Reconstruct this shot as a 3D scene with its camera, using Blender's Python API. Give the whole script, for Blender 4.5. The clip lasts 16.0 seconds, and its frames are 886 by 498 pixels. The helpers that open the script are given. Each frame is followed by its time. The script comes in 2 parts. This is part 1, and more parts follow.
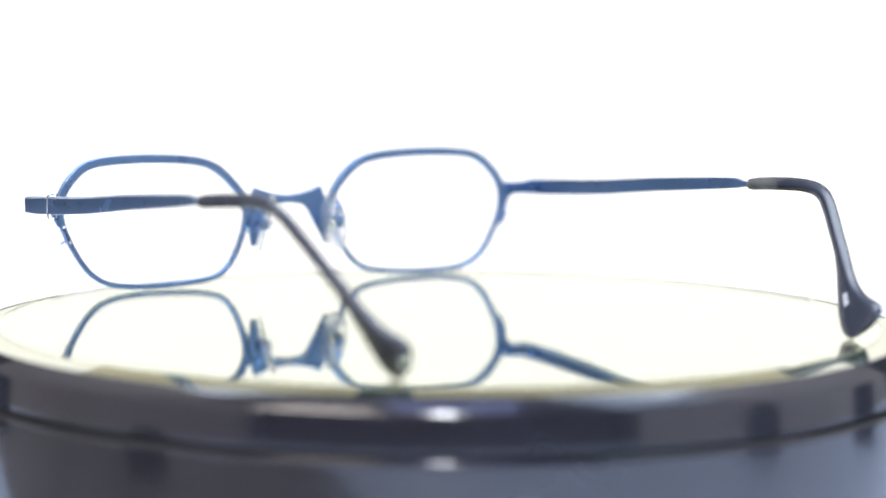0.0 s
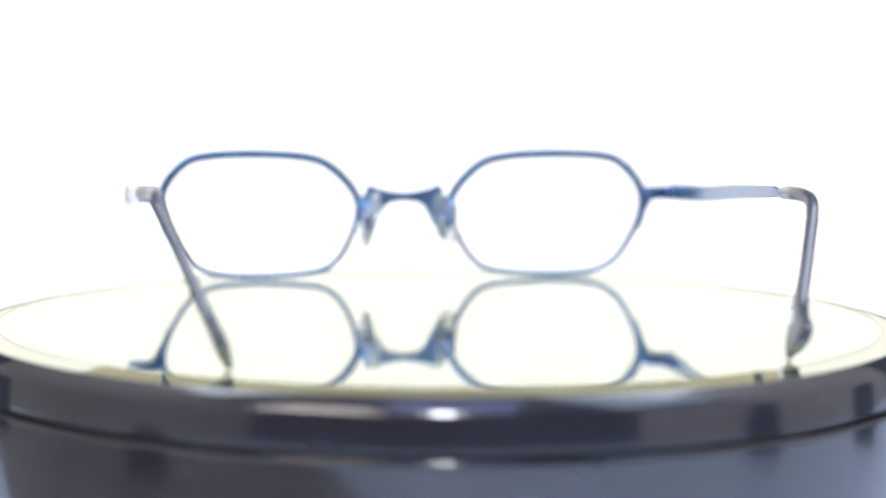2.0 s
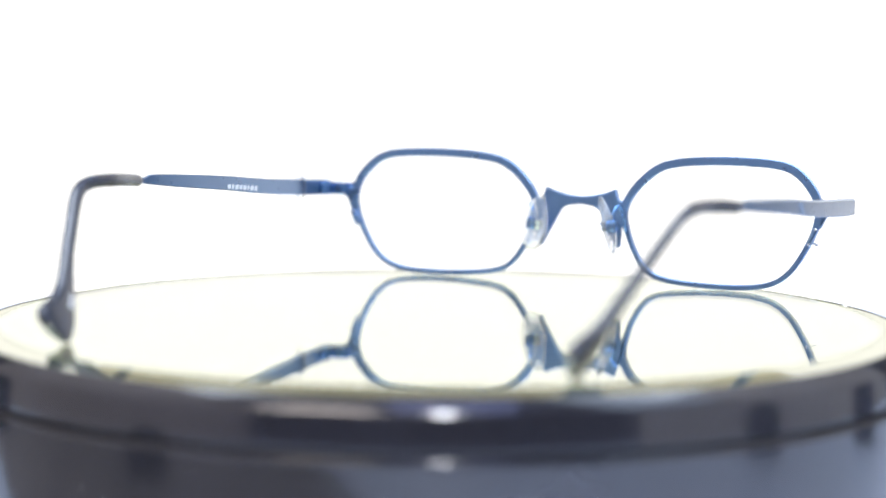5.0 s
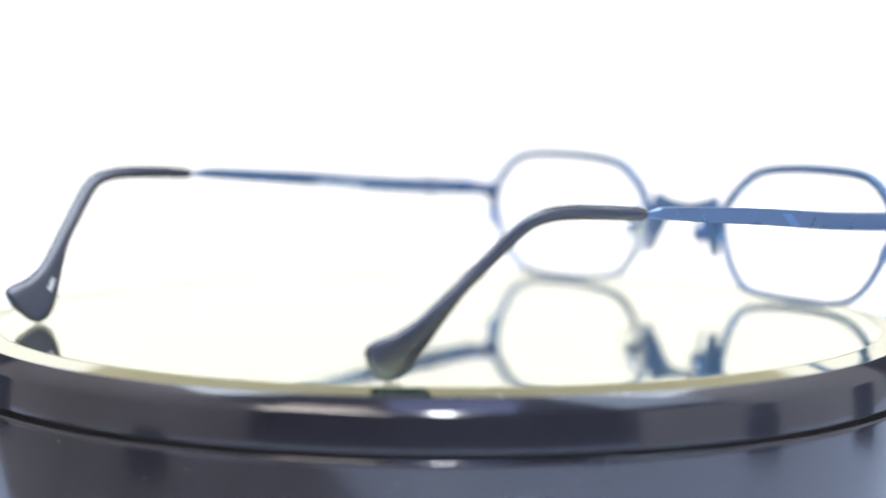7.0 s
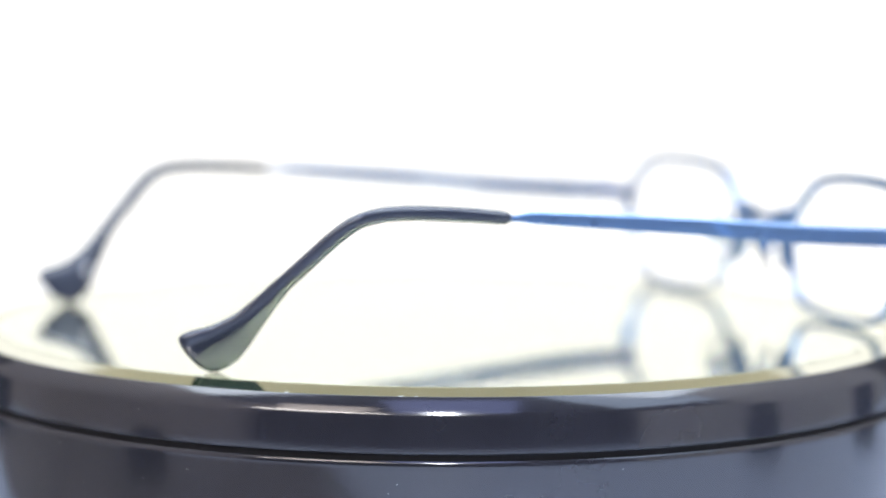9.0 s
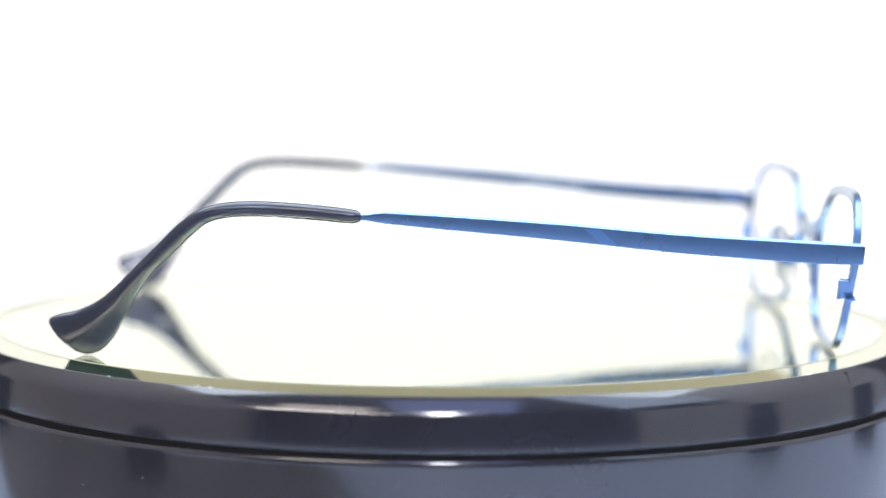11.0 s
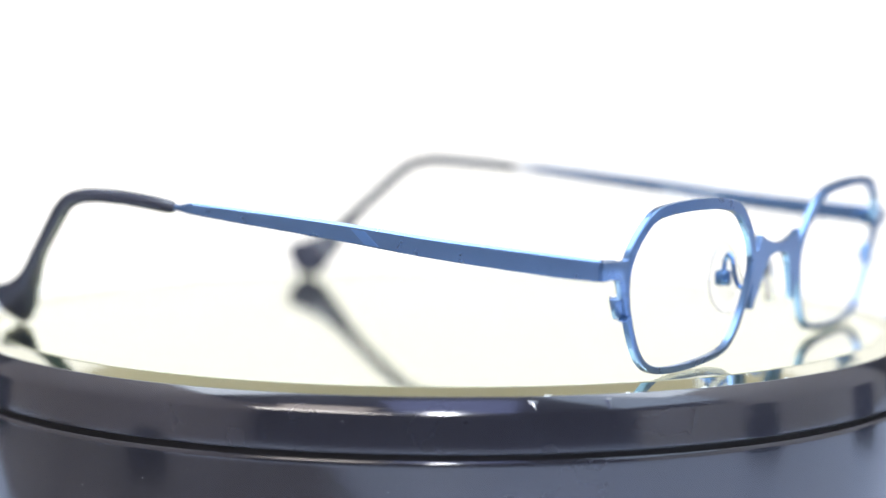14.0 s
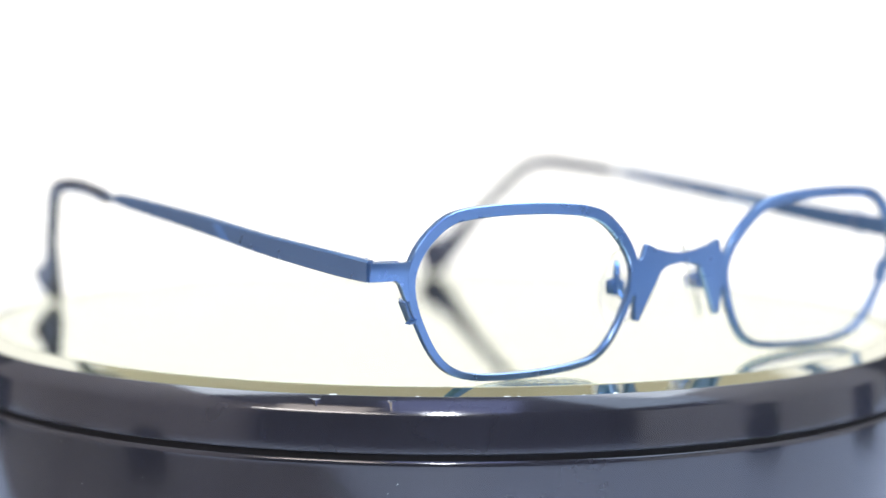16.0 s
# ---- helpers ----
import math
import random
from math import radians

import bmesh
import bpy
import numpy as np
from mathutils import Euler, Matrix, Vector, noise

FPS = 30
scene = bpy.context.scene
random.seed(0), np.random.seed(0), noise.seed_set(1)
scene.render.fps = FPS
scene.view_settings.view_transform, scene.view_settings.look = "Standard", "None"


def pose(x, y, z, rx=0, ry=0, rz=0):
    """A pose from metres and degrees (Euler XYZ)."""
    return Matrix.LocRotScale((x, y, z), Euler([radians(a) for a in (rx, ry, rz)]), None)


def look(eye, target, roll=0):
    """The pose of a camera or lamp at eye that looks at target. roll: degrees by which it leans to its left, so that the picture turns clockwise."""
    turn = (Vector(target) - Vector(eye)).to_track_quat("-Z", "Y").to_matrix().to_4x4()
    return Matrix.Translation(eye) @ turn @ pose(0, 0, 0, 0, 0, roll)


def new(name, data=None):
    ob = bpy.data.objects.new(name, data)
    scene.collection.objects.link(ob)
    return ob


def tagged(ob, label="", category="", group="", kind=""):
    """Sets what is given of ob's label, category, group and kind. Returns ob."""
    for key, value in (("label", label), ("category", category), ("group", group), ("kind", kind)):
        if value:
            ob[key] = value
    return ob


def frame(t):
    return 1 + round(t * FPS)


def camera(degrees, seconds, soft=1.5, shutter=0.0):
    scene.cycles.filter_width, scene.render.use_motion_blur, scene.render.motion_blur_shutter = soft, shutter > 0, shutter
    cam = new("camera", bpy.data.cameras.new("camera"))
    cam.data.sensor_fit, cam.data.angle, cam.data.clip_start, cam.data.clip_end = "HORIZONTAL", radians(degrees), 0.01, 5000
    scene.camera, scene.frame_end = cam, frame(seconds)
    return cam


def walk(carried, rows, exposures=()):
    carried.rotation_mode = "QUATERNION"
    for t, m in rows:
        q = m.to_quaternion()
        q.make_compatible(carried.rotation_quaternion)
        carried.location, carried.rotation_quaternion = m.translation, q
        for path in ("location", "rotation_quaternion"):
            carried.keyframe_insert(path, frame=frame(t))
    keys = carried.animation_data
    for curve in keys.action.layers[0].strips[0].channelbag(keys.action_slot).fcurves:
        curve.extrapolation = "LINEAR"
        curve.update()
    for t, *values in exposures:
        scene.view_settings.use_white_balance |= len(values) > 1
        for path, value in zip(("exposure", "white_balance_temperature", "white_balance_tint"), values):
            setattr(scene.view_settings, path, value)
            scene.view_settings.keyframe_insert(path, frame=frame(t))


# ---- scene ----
SECONDS = 16.0
SPIN = -10.863          # degrees a second, seen from above
SPIN_ZERO = 3.0         # the moment at which the spectacles face straight away
MM = 0.001

# ---------------------------------------------------------------- camera
cam = camera(22.45, SECONDS, soft=1.5)
EYE = Vector((0.0, -0.43613, 0.05704))
YAW, DIP = radians(0.084), radians(5.698)
AIM = EYE + Vector((math.sin(YAW) * math.cos(DIP), math.cos(YAW) * math.cos(DIP), -math.sin(DIP)))
VIEW = look(EYE, AIM, 0.374)
cam.data.dof.use_dof = True
cam.data.dof.aperture_fstop = 7.9
# the lens's autofocus: the point it is sharp at slides along its axis (see motions)
focus_point = new("focus_point")
cam.data.dof.focus_object = focus_point
FOCUS = [(0.0, 0.447), (1.0, 0.445), (1.5, 0.434), (2.0, 0.431), (2.1, 0.485), (2.3, 0.499), (4.2, 0.5), (5.3, 0.45), (6.4, 0.399), (7.0, 0.396), (7.4, 0.389), (7.5, 0.3586), (8.0, 0.353), (8.5, 0.347),
         (9.2, 0.346), (10.3, 0.362), (11.4, 0.376), (12.0, 0.374), (12.5, 0.368), (13.0, 0.366), (14.1, 0.367), (14.4, 0.357), (16.0, 0.353)]
walk(cam, [(0.0, VIEW), (SECONDS, VIEW)], exposures=[(0.0, 0.0), (SECONDS, 0.0)])

# ---------------------------------------------------------------- world and lamps
world = bpy.data.worlds.new("world")
scene.world = world
world.use_nodes = True
world.node_tree.nodes["Background"].inputs["Color"].default_value = (0.9, 0.95, 1.0, 1)
world.node_tree.nodes["Background"].inputs["Strength"].default_value = 0.05


def area_lamp(name, eye, target, sx, sy, watts, colour):
    data = bpy.data.lights.new(name, "AREA")
    data.shape, data.size, data.size_y, data.energy, data.color = "RECTANGLE", sx, sy, watts, colour
    ob = new(name, data)
    ob.matrix_world = look(eye, target)
    return ob


NEAR = Vector((0.0, -0.09, 0.0))


def bearing(az, elev, dist):
    """A place as seen from the near edge of the turntable: degrees to the right, degrees up, metres."""
    a, e = radians(az), radians(elev)
    return NEAR + Vector((math.cos(e) * math.sin(a), -math.cos(e) * math.cos(a), math.sin(e))) * dist


# three softboxes over the camera, a strip light under the added roof panel, and the small lamp on the camera
area_lamp("softbox_light", bearing(65, 49, 0.70), (0.0, 0.0, 0.0), 0.33, 0.46, 1.5, (0.62, 0.76, 1.0))
area_lamp("softbox_light", bearing(4.7, 48, 0.72), (0.0, 0.0, 0.0), 0.33, 0.38, 0.85, (0.40, 0.48, 1.0))
area_lamp("softbox_light", bearing(-31, 38, 0.70), (0.0, 0.0, 0.0), 0.24, 0.16, 0.55, (1.0, 0.88, 0.82))
area_lamp("strip_light", (0.0, -0.06, 0.40), (0.0, -0.06, 0.0), 0.80, 0.34, 6.0, (0.80, 0.89, 1.0))
area_lamp("strip_light", bearing(-30, 30, 0.55), NEAR, 0.30, 0.025, 0.45, (1.0, 0.93, 0.88))
area_lamp("camera_lamp", bearing(1.0, 31, 0.90), NEAR, 0.073, 0.157, 2.4, (0.93, 0.95, 1.0))


# ---------------------------------------------------------------- materials
def material(name, base, rough=0.5, metal=0.0, noise_scale=200.0, vary=0.08, bump=0.0, bump_scale=900.0, **extra):
    mat = bpy.data.materials.new(name)
    mat.use_nodes = True
    nodes, links = mat.node_tree.nodes, mat.node_tree.links
    sh = nodes["Principled BSDF"]
    sh.inputs["Metallic"].default_value = metal
    for key, value in extra.items():
        sh.inputs[key.replace("_", " ")].default_value = value
    where = nodes.new("ShaderNodeTexCoord")
    big = nodes.new("ShaderNodeTexNoise")
    big.inputs["Scale"].default_value, big.inputs["Detail"].default_value = noise_scale, 6
    links.new(where.outputs["Object"], big.inputs["Vector"])
    ramp = nodes.new("ShaderNodeMapRange")
    ramp.inputs["From Min"].default_value, ramp.inputs["From Max"].default_value = 0.3, 0.7
    ramp.inputs["To Min"].default_value, ramp.inputs["To Max"].default_value = 1 - vary, 1 + vary
    links.new(big.outputs["Fac"], ramp.inputs["Value"])
    mul = nodes.new("ShaderNodeMix")
    mul.data_type, mul.blend_type = "RGBA", "MULTIPLY"
    mul.inputs[0].default_value = 1.0
    mul.inputs[6].default_value = (*base, 1)
    links.new(ramp.outputs["Result"], mul.inputs[7])
    links.new(mul.outputs[2], sh.inputs["Base Color"])
    fine = nodes.new("ShaderNodeTexNoise")
    fine.inputs["Scale"].default_value, fine.inputs["Detail"].default_value = bump_scale, 4
    links.new(where.outputs["Object"], fine.inputs["Vector"])
    rr = nodes.new("ShaderNodeMapRange")
    rr.inputs["To Min"].default_value, rr.inputs["To Max"].default_value = rough * 0.8, rough * 1.2
    links.new(fine.outputs["Fac"], rr.inputs["Value"])
    links.new(rr.outputs["Result"], sh.inputs["Roughness"])
    if bump:
        bp = nodes.new("ShaderNodeBump")
        bp.inputs["Strength"].default_value, bp.inputs["Distance"].default_value = bump, 0.0001
        links.new(fine.outputs["Fac"], bp.inputs["Height"])
        links.new(bp.outputs["Normal"], sh.inputs["Normal"])
    return mat


def glass_material(name, colour, rough=0.0, ior=1.5):
    mat = bpy.data.materials.new(name)
    mat.use_nodes = True
    nodes, links = mat.node_tree.nodes, mat.node_tree.links
    nodes.remove(nodes["Principled BSDF"])
    sh = nodes.new("ShaderNodeBsdfGlass")
    sh.inputs["Color"].default_value = (*colour, 1)
    sh.inputs["Roughness"].default_value, sh.inputs["IOR"].default_value = rough, ior
    links.new(sh.outputs["BSDF"], nodes["Material Output"].inputs["Surface"])
    return mat


def mixed(nodes, links, a, b, share):
    """A mix of two shaders; share of the second."""
    mix = nodes.new("ShaderNodeMixShader")
    mix.inputs[0].default_value = share
    links.new(a, mix.inputs[1])
    links.new(b, mix.inputs[2])
    return mix.outputs[0]


def silicone_material(name):
    """Clear, faintly milky silicone in a thin plate."""
    mat = glass_material(name, (0.99, 0.99, 0.985), 0.03, 1.4)
    nodes, links = mat.node_tree.nodes, mat.node_tree.links
    clear, milk = nodes.new("ShaderNodeBsdfTransparent"), nodes.new("ShaderNodeBsdfTranslucent")
    clear.inputs["Color"].default_value, milk.inputs["Color"].default_value = (0.99, 0.99, 0.99, 1), (0.95, 0.95, 0.94, 1)
    soft = mixed(nodes, links, clear.outputs[0], milk.outputs[0], 0.22)
    links.new(mixed(nodes, links, nodes["Glass BSDF"].outputs[0], soft, 0.5), nodes["Material Output"].inputs["Surface"])
    return mat


def tinted_mirror(name, shine, body):
    """A mirror seen through green glass."""
    mat = bpy.data.materials.new(name)
    mat.use_nodes = True
    nodes, links = mat.node_tree.nodes, mat.node_tree.links
    nodes.remove(nodes["Principled BSDF"])
    gloss, green = nodes.new("ShaderNodeBsdfGlossy"), nodes.new("ShaderNodeBsdfDiffuse")
    gloss.inputs["Color"].default_value, gloss.inputs["Roughness"].default_value = (*shine, 1), 0.06
    green.inputs["Color"].default_value = (*body, 1)
    links.new(mixed(nodes, links, gloss.outputs[0], green.outputs[0], 0.12), nodes["Material Output"].inputs["Surface"])
    return mat


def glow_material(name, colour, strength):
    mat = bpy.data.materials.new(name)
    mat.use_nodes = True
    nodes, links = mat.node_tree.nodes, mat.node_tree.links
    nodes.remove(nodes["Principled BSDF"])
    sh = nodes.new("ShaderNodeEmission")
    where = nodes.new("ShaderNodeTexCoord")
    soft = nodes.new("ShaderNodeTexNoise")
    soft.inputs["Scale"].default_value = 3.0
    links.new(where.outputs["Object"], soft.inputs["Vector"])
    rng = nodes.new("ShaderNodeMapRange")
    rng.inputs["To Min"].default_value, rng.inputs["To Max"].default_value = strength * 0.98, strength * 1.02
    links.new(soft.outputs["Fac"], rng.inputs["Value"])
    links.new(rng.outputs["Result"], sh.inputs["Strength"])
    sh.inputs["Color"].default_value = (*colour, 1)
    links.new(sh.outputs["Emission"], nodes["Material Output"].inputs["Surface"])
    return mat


BLUE = material("blue_anodised_titanium", (0.11, 0.203, 0.372), 0.29, 0.8, 90, 0.04, 0.0, 350, Coat_Weight=0.6, Coat_Roughness=0.12)
BLUE_EDGE = material("blue_polished_metal", (0.12, 0.25, 0.5), 0.24, 0.9, 120, 0.05, 0.0, 350)
FACET = material("pale_blue_metal", (0.15, 0.29, 0.56), 0.3, 0.8, 120, 0.05, 0.01, 350)
STEEL = material("bright_screw_steel", (0.72, 0.74, 0.78), 0.2, 1.0, 500, 0.08, 0.05)
TIP = material("dark_acetate", (0.024, 0.029, 0.047), 0.24, 0.0, 60, 0.05, 0.0, 60, Specular_IOR_Level=0.7)
PRINT = material("pale_print", (0.62, 0.68, 0.76), 0.5, 0.0, 400, 0.05)
PRINT_WHITE = material("white_print", (0.75, 0.76, 0.8), 0.4, 0.0, 400, 0.05)
PAD = silicone_material("clear_silicone")
GREYCLOTH = material("warm_grey_cloth", (0.46, 0.42, 0.385), 0.9, 0.0, 20, 0.05, 0.1, 500)
BROWNCLOTH = material("brown_grey_cloth", (0.36, 0.305, 0.27), 0.9, 0.0, 20, 0.05, 0.1, 500)
BLACK = material("glossy_black_plastic", (0.022, 0.022, 0.028), 0.125, 0.0, 60, 0.2, 0.012, 500, Specular_IOR_Level=0.95)
GROOVE = material("matt_black_plastic", (0.006, 0.006, 0.007), 0.6, 0.0, 60, 0.2)
PLATE = glass_material("green_tinted_glass", (0.985, 0.995, 0.955), 0.0, 1.52)
BORDER = tinted_mirror("tinted_bevel_mirror", (0.74, 0.735, 0.67), (0.05, 0.10, 0.045))
BROWN = material("brown_sheet", (0.155, 0.14, 0.135), 0.95, 0.0, 40, 0.2, 0.3, 700)
SILVER = material("mirror_silvering", (0.765, 0.765, 0.63), 0.012, 1.0, 40, 0.005)
EDGE = material("ground_glass_edge", (0.10, 0.10, 0.09), 0.45, 0.0, 900, 0.3)
LIP = material("pale_khaki_glass_lip", (0.40, 0.39, 0.27), 0.4, 0.0, 900, 0.1)
CHIP = material("chipped_glass", (0.85, 0.88, 0.84), 0.4, 0.0, 900, 0.1)
TABLE = material("white_laminate", (0.57, 0.64, 0.80), 0.45, 0.0, 12, 0.04, 0.03, 300)
WALL = material("warm_grey_paint", (0.40, 0.37, 0.33), 0.8, 0.0, 5, 0.06, 0.1, 200)
CEIL = material("white_ceiling_paint", (0.66, 0.66, 0.67), 0.8, 0.0, 5, 0.05, 0.1, 200)
FLOOR = material("dark_grey_carpet", (0.06, 0.06, 0.07), 0.9, 0.0, 30, 0.25, 0.3, 600)
NAVY = material("dark_navy_plastic", (0.012, 0.016, 0.03), 0.5, 0.0, 40, 0.2)
# the backdrop's brightness is its own emission, in place of light falling on it
BACK = glow_material("glowing_white_backdrop", (1.0, 0.985, 0.955), 1.5)
# shade of the unlit upper backdrop, put into a darkened khaki colour
DIM_BACK = material("dim_khaki_backdrop", (0.45, 0.375, 0.235), 0.9, 0.0, 20, 0.04, 0.1, 500)
ROOFCLOTH = material("white_roof_cloth", (0.74, 0.77, 0.82), 0.9, 0.0, 20, 0.04, 0.1, 500)


# ---------------------------------------------------------------- mesh helpers (millimetres in, metres out)
def part(name, bm, mat, parent=None, label="", smooth=None):
    bmesh.ops.recalc_face_normals(bm, faces=bm.faces)
    mesh = bpy.data.meshes.new(name)
    bm.to_mesh(mesh)
    bm.free()
    if smooth is not None:
        mesh.shade_smooth()
        mesh.set_sharp_from_angle(angle=radians(smooth))
        for face in mesh.polygons:
            if face.loop_total > 12:
                face.use_smooth = False
    mesh.materials.append(mat)
    ob = new(name, mesh)
    if parent is not None:
        ob.parent = parent
    if label:
        ob["label"] = label
    return ob


def skin(rings, closed=False, caps=True):
    """A skin over rings of equal length; each ring is a list of (x, y, z) in millimetres."""
    bm = bmesh.new()
    vs = [[bm.verts.new(Vector(p) * MM) for p in ring] for ring in rings]
    n, m = len(vs), len(vs[0])
    for i in range(n if closed else n - 1):
        a, b = vs[i], vs[(i + 1) % n]
        for j in range(m):
            bm.faces.new((a[j], a[(j + 1) % m], b[(j + 1) % m], b[j]))
    if caps and not closed:
        bm.faces.new(vs[0])
        bm.faces.new(vs[-1])
    return bm


def box(lo, hi, bevel=0.0, m=None):
    bm = bmesh.new()
    bmesh.ops.create_cube(bm, size=1)
    lo, hi = Vector(lo) * MM, Vector(hi) * MM
    for v in bm.verts:
        v.co = Vector([(lo[k] + hi[k]) / 2 + v.co[k] * (hi[k] - lo[k]) for k in range(3)])
    if bevel:
        bmesh.ops.bevel(bm, geom=bm.edges[:], offset=bevel * MM, segments=2, affect="EDGES", profile=0.5)
    if m is not None:
        bm.transform(m)
    return bm


def lathe(profile, steps=256):
    """A solid of revolution round z; profile is a closed run of (r, z) in millimetres."""
    rings = []
    for k in range(steps):
        a = 2 * math.pi * k / steps
        rings.append([(r * math.cos(a), r * math.sin(a), z) for r, z in profile])
    return skin(rings, closed=True)


def disc(profile, steps=256):
    """Like lathe, for a profile that begins and ends on the axis."""
    bm = bmesh.new()
    top = bm.verts.new((0, 0, profile[0][1] * MM))
    low = bm.verts.new((0, 0, profile[-1][1] * MM))
    rows = [[bm.verts.new((r * MM * math.cos(2 * math.pi * k / steps), r * MM * math.sin(2 * math.pi * k / steps), z * MM))
             for k in range(steps)] for r, z in profile[1:-1]]
    for k in range(steps):
        q = (k + 1) % steps
        bm.faces.new((top, rows[0][k], rows[0][q]))
        bm.faces.new((low, rows[-1][q], rows[-1][k]))
        for a, b in zip(rows, rows[1:]):
            bm.faces.new((a[k], b[k], b[q], a[q]))
    return bm


def spline(points, per=8, closed=False):
    """Points on a Catmull-Rom curve through the given ones."""
    pts = [Vector(p) for p in points]
    n, out = len(pts), []
    for i in range(n if closed else n - 1):
        if closed:
            a, b, c, d = (pts[(i + k - 1) % n] for k in range(4))
        else:
            b, c = pts[i], pts[i + 1]
            a = pts[i - 1] if i else b * 2 - c
            d = pts[i + 2] if i + 2 < n else c * 2 - b
        for k in range(per):
            t = k / per
            out.append(0.5 * (2 * b + (c - a) * t + (2 * a - 5 * b + 4 * c - d) * t * t + (3 * b - a - 3 * c + d) * t ** 3))
    if not closed:
        out.append(pts[-1])
    return out


def wire(points, radius, sides=10, per=6):
    """A round wire along a smooth line."""
    line, rings = spline(points, per), []
    ref = Vector((0.3, 0.2, 1))
    for i, p in enumerate(line):
        d = (line[min(i + 1, len(line) - 1)] - line[max(i - 1, 0)]).normalized()
        u = d.cross(ref).normalized()
        w = d.cross(u)
        rings.append([p + (u * math.cos(2 * math.pi * k / sides) + w * math.sin(2 * math.pi * k / sides)) * radius for k in range(sides)])
    return skin(rings)


def rod(a, b, radius, sides=16):
    a, b = Vector(a), Vector(b)
    d = (b - a).normalized()
    u = d.orthogonal().normalized()
    w = d.cross(u)
    rings = []
    e = radius * 0.25
    for p, r in ((a, radius - e), (a + d * e, radius), (b - d * e, radius), (b, radius - e)):
        rings.append([p + (u * math.cos(2 * math.pi * k / sides) + w * math.sin(2 * math.pi * k / sides)) * r for k in range(sides)])
    return skin(rings)


# ---------------------------------------------------------------- the place: photo table, backdrop, room
TABLE_Z = -46.0


def structure(name, bm, mat, label, smooth=None):
    return tagged(part(name, bm, mat, None, "", smooth), label, name.split("_")[0], kind="structure")


def build_place():
    # the backdrop: a standing sheet that wraps round the back of the table
    def sheet(z0, z1):
        bm = bmesh.new()
        cols = []
        for k in range(49):
            a = radians(44 + 92 * k / 48)
            cols.append([bm.verts.new((r * math.cos(a), r * math.sin(a), z)) for r, z in ((0.42, z0), (0.42, z1), (0.43, z1), (0.43, z0))])
        for a, b in zip(cols, cols[1:]):
            for j in range(4):
                bm.faces.new((a[j], a[(j + 1) % 4], b[(j + 1) % 4], b[j]))
        bm.faces.new(cols[0])
        bm.faces.new(cols[-1])
        return bm

    # the sheet glows by itself so that it shows blown out
    structure("backdrop", sheet(TABLE_Z * MM, 0.190), BACK, "evenly glowing white curved backdrop behind the turntable", 40)
    # unseen upper sheet, coloured dim so the mirror's border reflects khaki
    structure("backdrop_border", sheet(0.1904, 0.4145), DIM_BACK, "unseen upper backdrop, its dimness put into a khaki colour", 40)
    # the table top
    table = tagged(new("photo_table"), "white laminate photo table under the turntable", "table")
    table.location = (0, 0, TABLE_Z * MM)
    part("tabletop", box((-900, -620, -30), (900, 620, 0), 2), TABLE, table)
    for x in (-850, 850):
        for y in (-570, 570):
            part("leg", box((x - 25, y - 25, -720), (x + 25, y + 25, -30.5), 3), TABLE, table)
    # unseen roof panel and poles, added to shape what is reflected from above
    roof = tagged(part("reflected_roof", box((-440, -240, 415), (440, 440, 420), 1), ROOFCLOTH), "unseen white roof panel added for reflections from above", "tent roof")
    for x, y in ((-432, -235), (432, -235), (-432, 432), (432, 432)):
        part("pole", rod((x, y, TABLE_Z), (x, y, 414.9), 4), STEEL, roof, "thin metal pole under the added roof panel", 40)
    # unseen side panels added for the ring's reflections, the left one darker
    for x0, x1, y0, cloth in ((-412, -408, -500, BROWNCLOTH), (408, 412, -190, GREYCLOTH)):
        tagged(part("reflected_side", box((x0, y0, TABLE_Z), (x1, 200, 414.8), 1), cloth), "unseen cloth side panel added for the turntable's reflections", "tent side", "tent sides")
    # an unseen grey card beside the camera, added for the lighter band in the ring
    for pts in (((310, -365), (470, -120)),):
        (x0, y0), (x1, y1) = pts
        d = Vector((x1 - x0, y1 - y0, 0))
        m = Matrix.Translation(Vector(((x0 + x1) / 2, (y0 + y1) / 2, TABLE_Z)) * MM) @ Matrix.Rotation(math.atan2(d.y, d.x), 4, "Z")
        tagged(part("reflected_card", box((-d.length / 2, -2, 0), (d.length / 2, 2, 190), 0.8, m), GREYCLOTH), "unseen warm grey card added for the turntable's reflections", "card")
    # unseen brown sheet, laid where the drum's left side has to reflect brown
    tagged(part("reflected_brown_sheet", box((-325, -115, TABLE_Z + 0.05), (-125, 250, TABLE_Z + 2), 0.8, Matrix.Rotation(radians(45), 4, "Z")), BROWN), "unseen dark brown sheet added for the drum's brown reflection", "mat")
    # unseen dark blocks round the turntable, added for the dark rectangles reflected in it
    for x, y, w, h, a in ((236, -115, 36, 50, 79), (-187, -136, 34, 30, -68), (240, 20, 34, 50, 116), (-231, 40, 34, 45, -122)):
        m = Matrix.Translation(Vector((x, y, TABLE_Z + (2 if x < 0 else 0))) * MM) @ Matrix.Rotation(radians(a), 4, "Z")
        foot = tagged(part("reflected_dark_block", box((-w / 2, -12, 0), (w / 2, 12, h - 8), 3, m), NAVY, None, "", 35), "unseen dark navy block added for a dark reflection in the drum", "clamp foot", "clamp feet")
        part("block_top", box((-w / 3, -8, h - 8), (w / 3, 8, h), 2.5, m), NAVY, foot, "", 35)
    # the room round it
    z0, z1 = TABLE_Z - 720.5, 1800
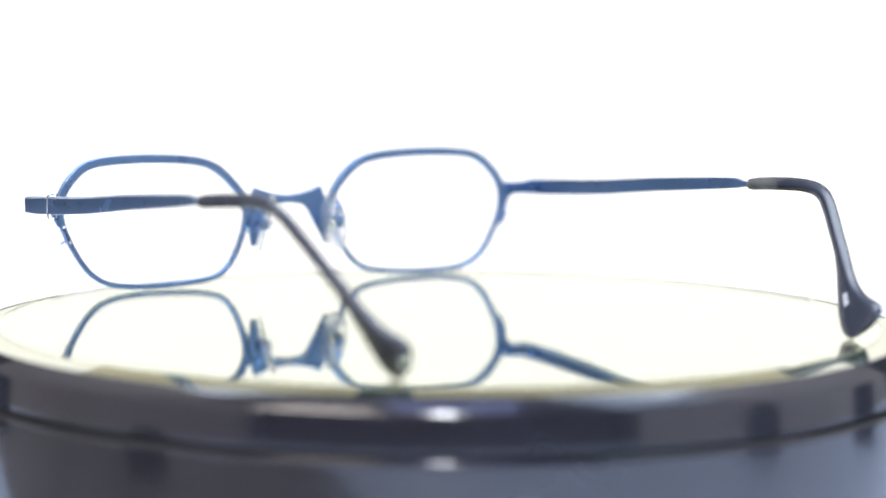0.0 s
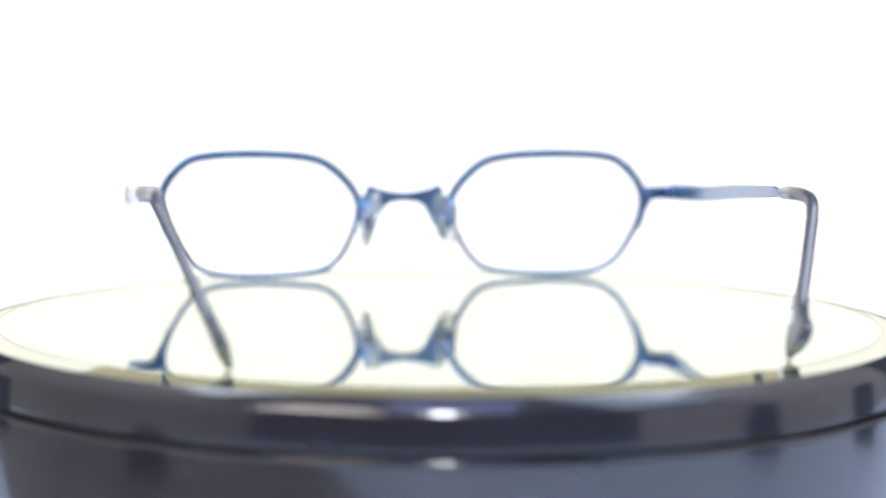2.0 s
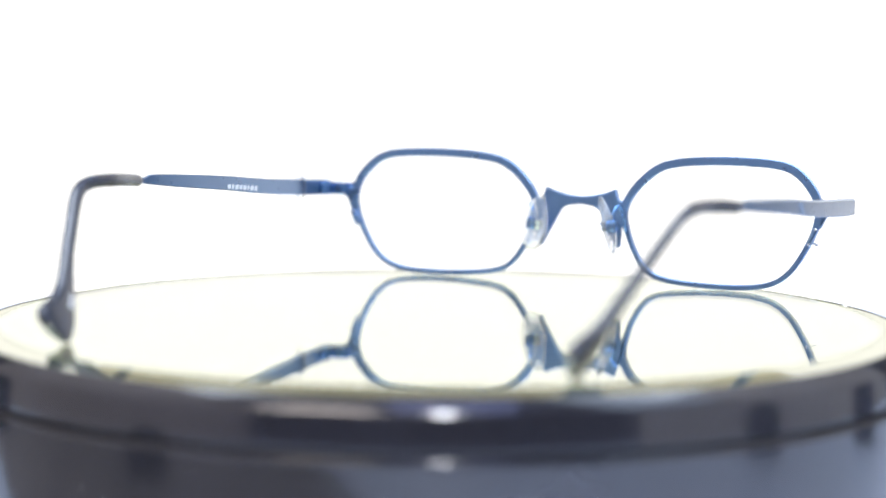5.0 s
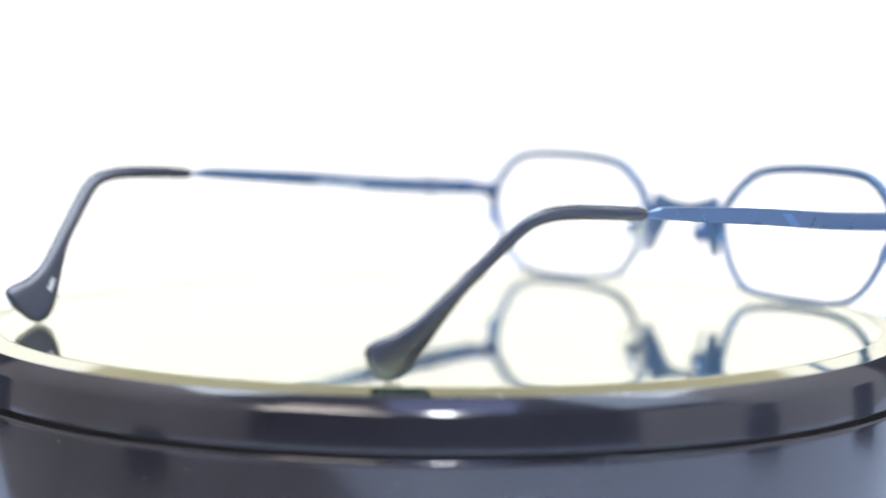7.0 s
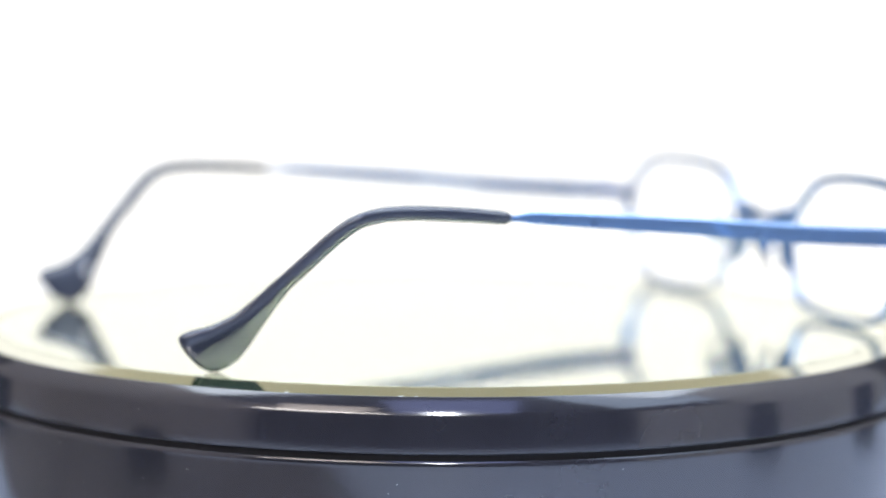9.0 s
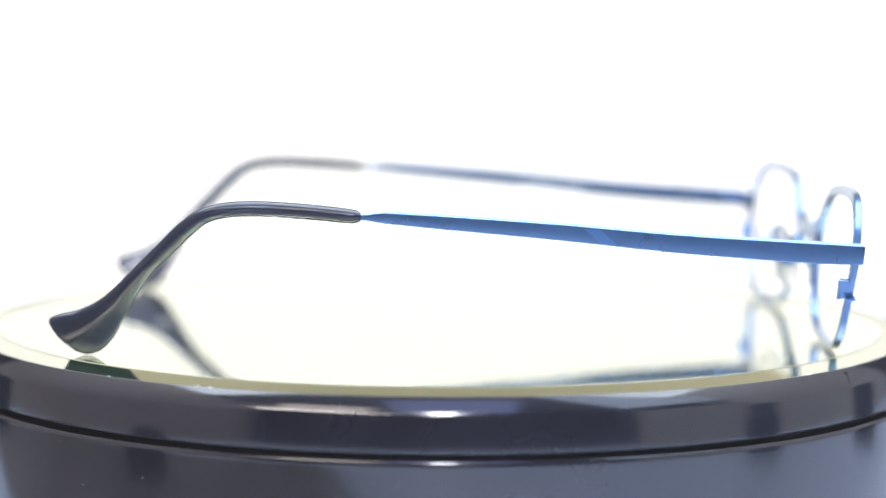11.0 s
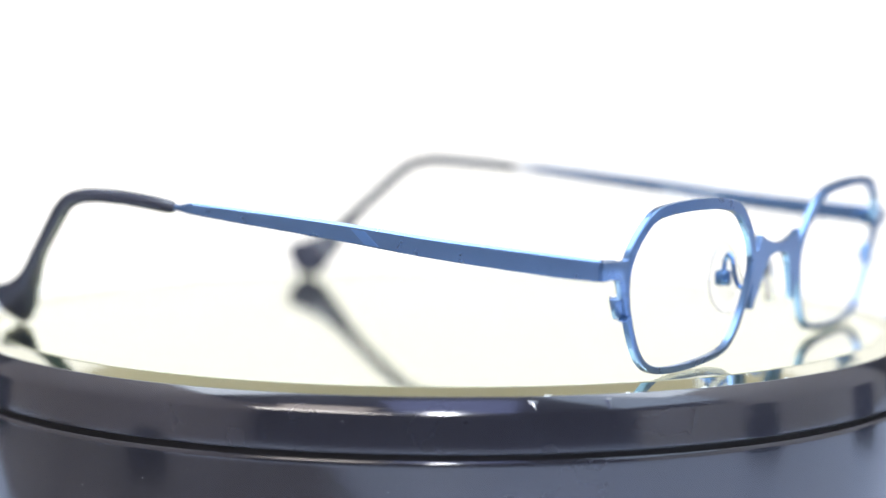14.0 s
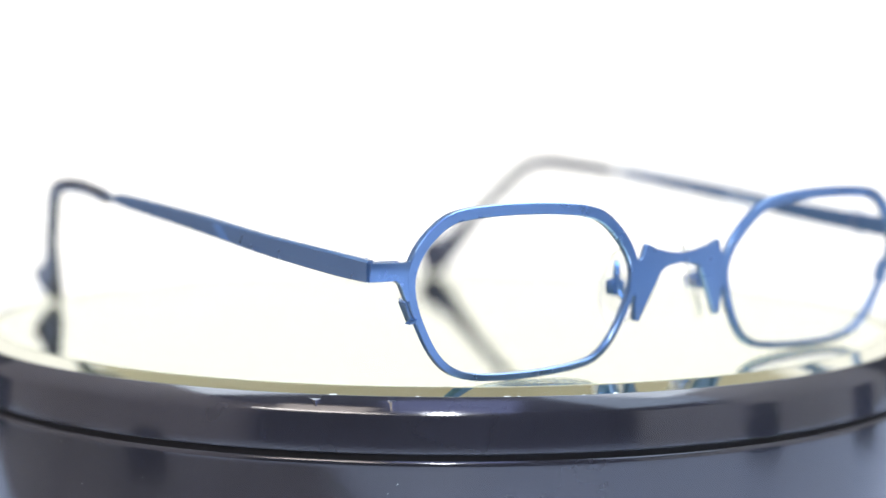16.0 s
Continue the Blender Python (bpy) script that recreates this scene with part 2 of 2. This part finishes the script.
    structure("floor", box((-2000, -2500, z0 - 50), (2000, 1500, z0)), FLOOR, "dark grey carpeted floor of the room")
    structure("ceiling", box((-2000, -2500, z1), (2000, 1500, z1 + 50)), CEIL, "white painted room ceiling")
    structure("wall_north", box((-2000, 1500, z0), (2000, 1600, z1)), WALL, "warm grey painted wall")
    structure("wall_south", box((-2000, -2600, z0), (2000, -2500, z1)), WALL, "warm grey painted wall")
    structure("wall_west", box((-2100, -2600, z0), (-2000, 1600, z1)), WALL, "warm grey painted wall")
    structure("wall_east", box((2000, -2600, z0), (2100, 1600, z1)), WALL, "warm grey painted wall")


# ---------------------------------------------------------------- turntable
def build_turntable():
    thing = tagged(new("turntable"), "glossy black round turntable with mirrored glass top", "turntable")
    thing.location = (0, 0, TABLE_Z * MM)
    up = -TABLE_Z
    low = [(60, up - 11.0), (92.0, up - 10.9), (92.4, up - 10.6), (92.75, up - 10.6), (92.95, up - 10.9), (93.0, up - 11.4), (93.0, up - 12.0), (93.0, up - 30), (93.0, 7), (93.0, 6.5),
           (92.9, 3), (92.2, 0.8), (91, 0), (60, 0)]
    part("base", lathe(low), BLACK, thing, "static glossy black drum base", 40)
    part("bearing", lathe([(62, up - 10.88), (91.5, up - 10.88), (91.5, up - 9.67), (62, up - 9.67)]), GROOVE, thing)
    platter = new("platter")
    platter.parent = thing
    platter.matrix_basis = Matrix.Translation((0, 0, up * MM))
    rim = [(70, -3.2), (90.3, -3.2), (90.3, -1.0), (90.42, -0.8), (90.45, -0.79), (90.49, -0.84), (90.98, -1.5), (91.37, -2.1), (91.69, -2.7), (91.94, -3.3), (92.04, -3.6), (92.1, -3.9), (92.13, -4.2),
           (92.25, -5.2), (92.37, -6.2), (92.47, -7.2), (92.55, -8.1), (92.61, -8.9), (92.63, -9.35), (92.5, -9.55), (92.1, -9.65), (70, -9.65)]
    part("rim", lathe(rim), BLACK, platter, "glossy black bevelled ring", 35)
    part("mirror_glass", disc([(0, 0), (85.6, 0), (85.6, -3.0), (0, -3.0)]), PLATE, platter, "clear mirror glass", 30)
    part("border", lathe([(85.62, -0.0), (90.0, -0.86), (90.0, -3.1), (85.62, -3.1)]), BORDER, platter, "sloping bevelled mirror border", 30)
    part("edge_lip", lathe([(85.605, -0.02), (85.605, 0.07), (85.65, 0.1), (85.7, 0.07), (85.72, -0.02)]), LIP, platter, "thin ground lip of the glass", 30)
    part("edge_line", lathe([(90.02, -0.80), (90.22, -0.84), (90.24, -1.1), (90.02, -1.1)]), EDGE, platter, "pale ground glass edge", 30)
    part("silvering", disc([(0, -3.02), (85.58, -3.02), (85.58, -3.15), (0, -3.15)]), SILVER, platter)
    rng = random.Random(5)
    base = math.degrees(math.atan2(55.8, 65.5))
    for off, size in ((0, 1.1), (8.7, 0.7), (17.7, 0.7), (18.9, 0.6), (25.6, 0.5), (28.9, 0.8), (-80.9, 0.6), (-69, 0.8), (-67.6, 0.6)):
        bm = bmesh.new()
        bmesh.ops.create_icosphere(bm, subdivisions=1, radius=1)
        for v in bm.verts:
            v.co *= 0.7 + 0.6 * rng.random()
            v.co = Vector((v.co.x * 0.25, v.co.y * 0.8 * size, v.co.z * 0.22 * size)) * MM
        a = radians(base + off)
        bm.transform(Matrix.Translation((89.9 * MM * math.cos(a), 89.9 * MM * math.sin(a), -0.86 * MM)) @ Matrix.Rotation(a, 4, "Z"))
        part("chip", bm, CHIP, platter)
    # two knocked places on the ring's bevel, raised a hair
    for at, wide, low in ((38.9, 1.0, -2.6), (46.6, 0.8, -3.2)):
        bm = bmesh.new()
        tip = 90.98 + (-1.5 - low) * 0.6
        for da, r, z in ((-wide, 90.7, -1.2), (wide, 90.7, -1.2), (0.15 * wide, tip + 0.02, low), (0, 91.2, -1.65), (-wide, 90.4, -1.4), (wide, 90.4, -1.4), (0.15 * wide, tip - 0.3, low + 0.1)):
            a = radians(at + da)
            bm.verts.new(Vector((r * math.cos(a), r * math.sin(a), z)) * MM)
        bmesh.ops.convex_hull(bm, input=bm.verts[:])
        part("nick", bm, BLACK, platter, "knocked place on the black ring")
    # dust on the ring and on the drum
    speck = bmesh.new()
    bmesh.ops.create_icosphere(speck, subdivisions=1, radius=0.05 * MM)
    first = part("dust_speck", speck, CHIP, platter)
    for k in range(18):
        a = radians(rng.uniform(0, 360))
        z = rng.uniform(-9.0, -4.3)
        r = 92.13 + (-4.2 - z) * 0.092
        spot = first if k == 0 else new("dust_speck", first.data)
        spot.parent = platter
        spot.matrix_basis = Matrix.Translation(Vector((r * math.cos(a), r * math.sin(a), z)) * MM) @ Matrix.Diagonal((rng.uniform(0.6, 1.4), rng.uniform(0.6, 1.4), rng.uniform(0.4, 1.0), 1))
    for k in range(12):
        a = radians(rng.uniform(200, 340))
        spot = new("dust_speck", first.data)
        spot.parent = thing
        spot.matrix_basis = Matrix.Translation(Vector((93.0 * math.cos(a), 93.0 * math.sin(a), up - rng.uniform(12, 22))) * MM)
    return platter


# ---------------------------------------------------------------- spectacles
HOLE = [(54.5, 18.0), (53.5, 21.2), (51.3, 24.0), (48.6, 26.2), (45.6, 27.05), (36, 27.5), (26, 27.1), (20.6, 26.3), (17.6, 25.0), (13.8, 21.4), (11.8, 18.6), (11.1, 16.0),
        (11.5, 13.6), (13.2, 8.6), (15.8, 4.7), (18.1, 3.0), (21.5, 2.1), (31, 1.45), (39, 1.6), (43.3, 2.15), (46.4, 3.2), (49.0, 5.4), (51.2, 8.7), (53.8, 13.8)]
DROP = 0.22              # brings the lowest points down on the glass


def front_y(x, z):
    """The curved, slightly tilted surface in which the front lies."""
    return 72.4 - 0.0008 * x * x + math.tan(radians(6)) * (z - 20)


def plate(outline, y0, y1, round_off=0.18, side=1):
    """A sheet cut to an outline of (x, z), bent to the front's surface."""
    bm = bmesh.new()
    front = [bm.verts.new(Vector((side * x, front_y(x, z) + y1, z - DROP)) * MM) for x, z in outline]
    rear = [bm.verts.new(Vector((side * x, front_y(x, z) + y0, z - DROP)) * MM) for x, z in outline]
    n = len(outline)
    bm.faces.new(front)
    bm.faces.new(rear[::-1])
    for i in range(n):
        bm.faces.new((front[i], rear[i], rear[(i + 1) % n], front[(i + 1) % n]))
    bmesh.ops.recalc_face_normals(bm, faces=bm.faces)
    sharp = [e for e in bm.edges if e.calc_face_angle(0) > radians(50)]
    bmesh.ops.bevel(bm, geom=sharp, offset=round_off * MM, segments=2, affect="EDGES", profile=0.5, clamp_overlap=True)
    return bm


def lens_rim(side):
    line = [Vector((p.x, p.y)) for p in spline([(x, z, 0) for x, z in HOLE], 8, True)]
    n, rings = len(line), []
    for _ in range(40):
        line = [line[i] * 0.5 + (line[i - 1] + line[(i + 1) % n]) * 0.25 for i in range(n)]
    for i, p in enumerate(line):
        d = (line[(i + 1) % n] - line[i - 1]).normalized()
        out = Vector((-d.y, d.x))
        if out.dot(p - Vector((33, 15))) < 0:
            out = -out
        s = min(max((p.y - 9) / 14, 0), 1)
        w = 1.2 + 0.75 * s * s * (3 - 2 * s)
        h, c = 0.66, 0.16
        ring = []
        for a, b in ((0, -h + c), (c, -h), (w - c, -h), (w, -h + c), (w, h - c), (w - c, h), (c, h), (0, h - c)):
            q = p + out * a
            ring.append((side * q.x, front_y(q.x, q.y) + b, q.y - DROP))
        rings.append(ring)
    return skin(rings, closed=True)


TEMPLE = [(69.3, 17.9, 21.4), (60, 18.2, 21.9), (38.8, 19.7, 23.1), (19.6, 21.65, 24.7), (0, 23.4, 26.0), (-9.5, 24.3, 26.5), (-11.6, 24.55, 26.4), (-13.6, 24.85, 26.05), (-16.5, 24.9, 26.05)]


def temple_x(y):
    return 62.3 + (y - 69) * 0.6 / 83


def temple_bar(side):
    rings = []
    run = spline([(y, a, b) for y, a, b in TEMPLE], 5)
    for y, a, b in run:
        x = temple_x(y)
        t = 0.65 if y > -10 else 0.65 - 0.2 * min((-10 - y) / 4, 1)
        c = min(0.14, (b - a) * 0.25)
        k = min(0.38, (b - a) * 0.16)
        rings.append([bent(side, x + u, y, v) for u, v in ((-t, a + c), (-t + c, a), (t - 0.2, a), (t - 0.07, a + 0.12), (t, a * 0.55 + b * 0.45), (t - 0.05, b - k), (t * 0.36, b), (-t + c, b), (-t, b - c))])
    return skin(rings)


# the temple tip in side view: upper edge (y, z), lower edge (y, z), half thickness
SLEEVE = [(-14.55, 26.05, -14.55, 24.95, 0.5), (-15.0, 26.5, -15.0, 24.6, 0.85), (-16.3, 26.85, -16.3, 24.4, 1.1), (-21, 27.35, -21, 24.75, 1.15), (-27, 27.75, -27, 25.1, 1.15),
          (-32.6, 27.95, -32.4, 25.3, 1.15), (-37.6, 27.65, -36.6, 25.1, 1.15), (-41.8, 26.4, -40.1, 24.2, 1.12), (-45.2, 24.0, -43.1, 21.9, 1.1), (-49.1, 20.2, -47.0, 18.1, 1.1),
          (-52.8, 16.5, -50.6, 14.5, 1.12), (-56.3, 13.0, -52.8, 11.3, 1.15), (-59.4, 10.3, -54.7, 8.0, 1.2), (-63.2, 8.4, -56.5, 4.7, 1.25), (-66.5, 7.6, -58.4, 2.1, 1.3),
          (-68.2, 6.8, -60.3, 0.75, 1.3), (-68.4, 5.8, -62.3, 0.28, 1.25), (-67.5, 4.2, -64.2, 0.95, 1.05), (-66.5, 3.1, -65.5, 2.0, 0.6)]


def tip_x(y, z):
    """The tip leans inwards as it drops."""
    k = min(max((-14.5 - y) / 16, 0), 1)
    return 61.7 - 2.2 * k * k * (3 - 2 * k) - (0.45 * max(26.2 - z, 0) if y < -30 else 0)


def bent(side, x, y, z):
    """One temple is a little longer and stands a little higher than its fellow."""
    if side < 0:
        k = min(max((69 - y) / 84, 0), 1)
        z += 0.7 * k * min(max((z - 2) / 23, 0), 1)
        y -= 0.9 * k
    return (side * x, y, z - DROP)


def temple_tip(side):
    """A round sleeve that ends in a flared paddle; a flat facet thins it towards its lower edge."""
    upper = spline([(a, b, 0) for a, b, c, d, t in SLEEVE], 4)
    lower = spline([(c, d, 0) for a, b, c, d, t in SLEEVE], 4)
    thick = spline([(t, 0, 0) for a, b, c, d, t in SLEEVE], 4)
    rings = []
    for up, low, t in zip(upper, lower, thick):
        p, reach = (up + low) / 2, (low - up) / 2
        flat = min(max((-p.x - 50) / 8, 0), 1)
        lean = min(max((-p.x - 36) / 8, 0), 1)
        ring = []
        for k in range(28):
            a = 2 * math.pi * k / 28
            ca, sa = math.cos(a), math.sin(a)
            q = abs(ca)
            if sa >= 0:
                v = (1 - flat) * sa + flat * ((1 - q ** 6) ** 0.5 if ca < 0 else (1 - 0.8 * ca) * (1 - q ** 24) ** 0.5)
            else:
                v = (1 - flat) * sa - flat * 0.85 * (1 - q ** 4) ** 0.5
            dy, dz = reach.x * ca, reach.y * ca
            x = tip_x(p.x, p.y) + lean * (0.45 * dz + 0.2 * dy) + v * t.x
            ring.append(bent(side, x, p.x + dy, p.y + dz))
        rings.append(ring)
    return skin(rings)


PAD_AT = Matrix.Translation(Vector((8.3, 66.0, 13.4)) * MM) @ Matrix.Rotation(radians(38), 4, "Z") @ Matrix.Rotation(radians(-14), 4, "Y")


def nose_pad(side):
    """A thin, slightly dished oval plate with a rounded edge."""
    rings = []
    for k in range(40):
        a = 2 * math.pi * k / 40
        ring = []
        for rho, x in ((0.0, -0.55), (0.6, -0.55), (0.86, -0.5), (0.95, -0.36), (1.0, 0.0), (0.95, 0.36), (0.86, 0.5), (0.6, 0.55), (0.0, 0.55)):
            y, z = rho * math.cos(a), rho * math.sin(a)
            ring.append((x + 0.5 * y * y, y * 3.2 * (1.0 - 0.2 * z), z * 6.7))
        rings.append(ring)
    bm = skin(rings, closed=True)
    bmesh.ops.remove_doubles(bm, verts=bm.verts, dist=1e-6)
    bm.transform(PAD_AT)
    return mirrored(bm, side)


def mirrored(bm, side):
    if side < 0:
        bm.transform(Matrix.Diagonal((-1, 1, 1, 1)))
    return bm


BRIDGE = [(0, 19.45), (3, 19.75), (6, 20.45), (8.1, 21.3), (8.45, 21.15), (9.1, 18.9), (9.7, 18.65), (10.35, 19.1), (10.6, 17.5), (10.5, 14.8), (10.35, 13.2), (9.9, 12.5),
          (9.95, 11.2), (9.75, 8.35), (8.75, 8.1), (8.2, 9.3), (6.8, 12.0), (5.3, 14.9), (4.5, 16.4), (3.2, 17.25), (0, 17.65)]
END_PIECE = [(53.9, 21.9), (55.2, 21.0), (56.2, 20.75), (62.6, 20.95), (62.6, 17.9), (57.9, 17.9), (57.0, 17.3), (55.7, 14.6), (54.6, 14.6), (54.75, 17.8)]


def build_spectacles():
    thing = tagged(new("spectacles"), "blue metal spectacle frame with dark temple tips on mirror", "spectacles")
    full = BRIDGE + [(-x, z) for x, z in BRIDGE[-2:0:-1]]
    part("bridge", plate(full, -0.6, 0.6), BLUE, thing, "", 35)
    for side in (1, -1):
        rim = part("lens_rim", lens_rim(side), BLUE, thing, "", 35)
        end = part("end_piece", plate(END_PIECE, -0.64, 0.64, 0.12, side), BLUE, rim, "", 35)
        # closing block behind the rim, with its two screw ends
        lean = Matrix.Rotation(radians(24), 4, "Y")
        at = Vector((54.3, 67.6, 12.9 - DROP)) * MM
        part("closing_block", mirrored(box((-0.5, -0.5, -1.8), (0.5, 1.5, 1.8), 0.2, Matrix.Translation(at) @ lean), side), BLUE, rim, "", 35)
        for z in (-1.75, 1.75):
            a = Matrix.Translation(at) @ lean
            q = [a @ (Vector((0, -0.2, z + k)) * MM) / MM for k in (-0.35, 0.35)]
            part("screw", mirrored(rod(q[0], q[1], 0.36), side), STEEL, rim, "", 40)
        # hairline seam where the lower rim closes
        seam = Matrix.Translation(Vector((54.35, 69.35, 11.3 - DROP)) * MM) @ lean
        part("seam", mirrored(box((-0.75, -0.78, -0.09), (0.85, 0.78, 0.09), 0.0, seam), side), FACET, rim)
        # hinge
        part("hinge_plate", mirrored(box((56.4, 67.2, 18.0 - DROP), (61.9, 69.0, 20.9 - DROP), 0.25), side), BLUE_EDGE, rim, "", 35)
        part("hinge_screw", mirrored(rod((58.4, 67.4, 19.45 - DROP), (58.4, 66.95, 19.45 - DROP), 0.45), side), GROOVE, rim, "", 40)
        temple = part("temple", temple_bar(side), BLUE, thing, "slim blue metal temple", 35)
        part("hinge_barrel", mirrored(rod((60.6, 65.4, 18.0 - DROP), (60.6, 65.4, 21.3 - DROP), 0.7), side), BLUE_EDGE, temple, "", 40)
        part("hinge_knuckle", mirrored(box((60.2, 63.6, 18.3 - DROP), (61.85, 67.5, 20.7 - DROP), 0.3), side), BLUE_EDGE, temple, "", 35)
        band = bmesh.new()
        for u in (0.6, 0.69):
            for y0, v in ((25.5, 21.35), (28.3, 21.1), (25.6, 23.5), (22.8, 23.75)):
                band.verts.new(Vector(bent(side, temple_x(y0) + u, y0, v)) * MM)
        bmesh.ops.convex_hull(band, input=band.verts[:])
        part("facet", band, FACET, temple, "lighter polished band across the temple")
        part("temple_tip", temple_tip(side), TIP, thing, "glossy dark temple tip with flared paddle end", 75)
        # nose pad on its wire arm
        arm = part("pad_arm", mirrored(wire([(11.2, 71.0, 11.8), (11.3, 70.0, 12.2), (11.3, 69.3, 13.8), (11.1, 68.8, 16.0), (10.7, 68.1, 17.4), (10.2, 67.3, 17.4), (9.7, 66.6, 16.2), (9.45, 66.3, 14.4)], 0.42), side), BLUE_EDGE, thing, "", 60)
        part("pad_box", mirrored(box((8.2, 64.9, 11.9), (10.7, 67.5, 14.7), 0.6), side), BLUE_EDGE, arm, "", 35)
        part("nose_pad", nose_pad(side), PAD, arm, "clear silicone nose pad", 60)
        for z0, z1 in ((-1.15, -0.1), (0.05, 1.1)):
            part("pad_clip", mirrored(box((-1.3, -0.95, z0), (-0.5, 0.95, z1), 0.2, PAD_AT), side), STEEL, arm, "bright steel clip in the pad", 35)
    # small printed marks on the inner face of each tip
    tips = [o for o in thing.children if o.name.startswith("temple_tip")]
    for side, tip in zip((1, -1), tips):
        for k, (w, h) in enumerate(((0.9, 0.4), (1.2, 0.35), (0.8, 0.4), (1.1, 0.35))):
            y, z = -58.4 - 0.42 * k, 8.0 - 0.52 * k
            along = Vector((0.22, -0.63, -0.78)).normalized()
            face = Vector((0.88, 0.17, -0.4)).normalized()
            across = face.cross(along).normalized()
            face = along.cross(across)
            m = Matrix((along, across, face)).transposed().to_4x4()
            at = Vector((tip_x(y, z) - 1.13, y, z - DROP)) * MM
            part("printed_bar", mirrored(box((-h / 2, -w / 2, -0.12), (h / 2, w / 2, 0.12), 0.0, Matrix.Translation(at) @ m), side), PRINT_WHITE, tip)
    # a thin wire loop round one temple
    left = [o for o in thing.children if o.name.startswith("temple") and not o.name.startswith("temple_tip")][1]
    loop = [(61.25, 55.2, 18.15), (61.2, 55.0, 22.45), (61.9, 55.0, 22.75), (63.1, 55.1, 22.4), (63.1, 55.3, 18.2), (62.2, 55.3, 17.85), (61.25, 55.2, 18.2)]
    part("wire_loop", mirrored(wire([(x, y, z - DROP) for x, y, z in loop], 0.22), -1), STEEL, left, "thin bright wire loop round the temple", 60)
    # worn printing on the inside of one temple
    y = 33.0
    for w in (1.2, 1.6, 0.9, 1.5, 1.1, 1.7, 1.0, 1.3):
        zc = 21.4 - (y - 33) * 0.096
        part("printed_bar", mirrored(box((temple_x(y) - 0.68, y - w, zc - 0.55), (temple_x(y) - 0.64, y, zc + 0.45)), -1), PRINT, left)
        y -= w + 0.45
    return thing


build_place()
platter = build_turntable()
spectacles = build_spectacles()


# ---------------------------------------------------------------- what moves
def motions():
    lift = -TABLE_Z * MM
    turn, ride = [], []
    for k in range(33):
        t = SECONDS * k / 32
        a = SPIN * (t - SPIN_ZERO)
        turn.append((t, pose(0, 0, lift, 0, 0, a)))
        ride.append((t, pose(0, 0, 0, 0, 0, a - 1.911) @ pose(0.00308, 0, 0)))
    walk(platter, turn)
    walk(spectacles, ride)
    way = (AIM - EYE).normalized()
    walk(focus_point, [(t, Matrix.Translation(EYE + way * d)) for t, d in FOCUS])


motions()
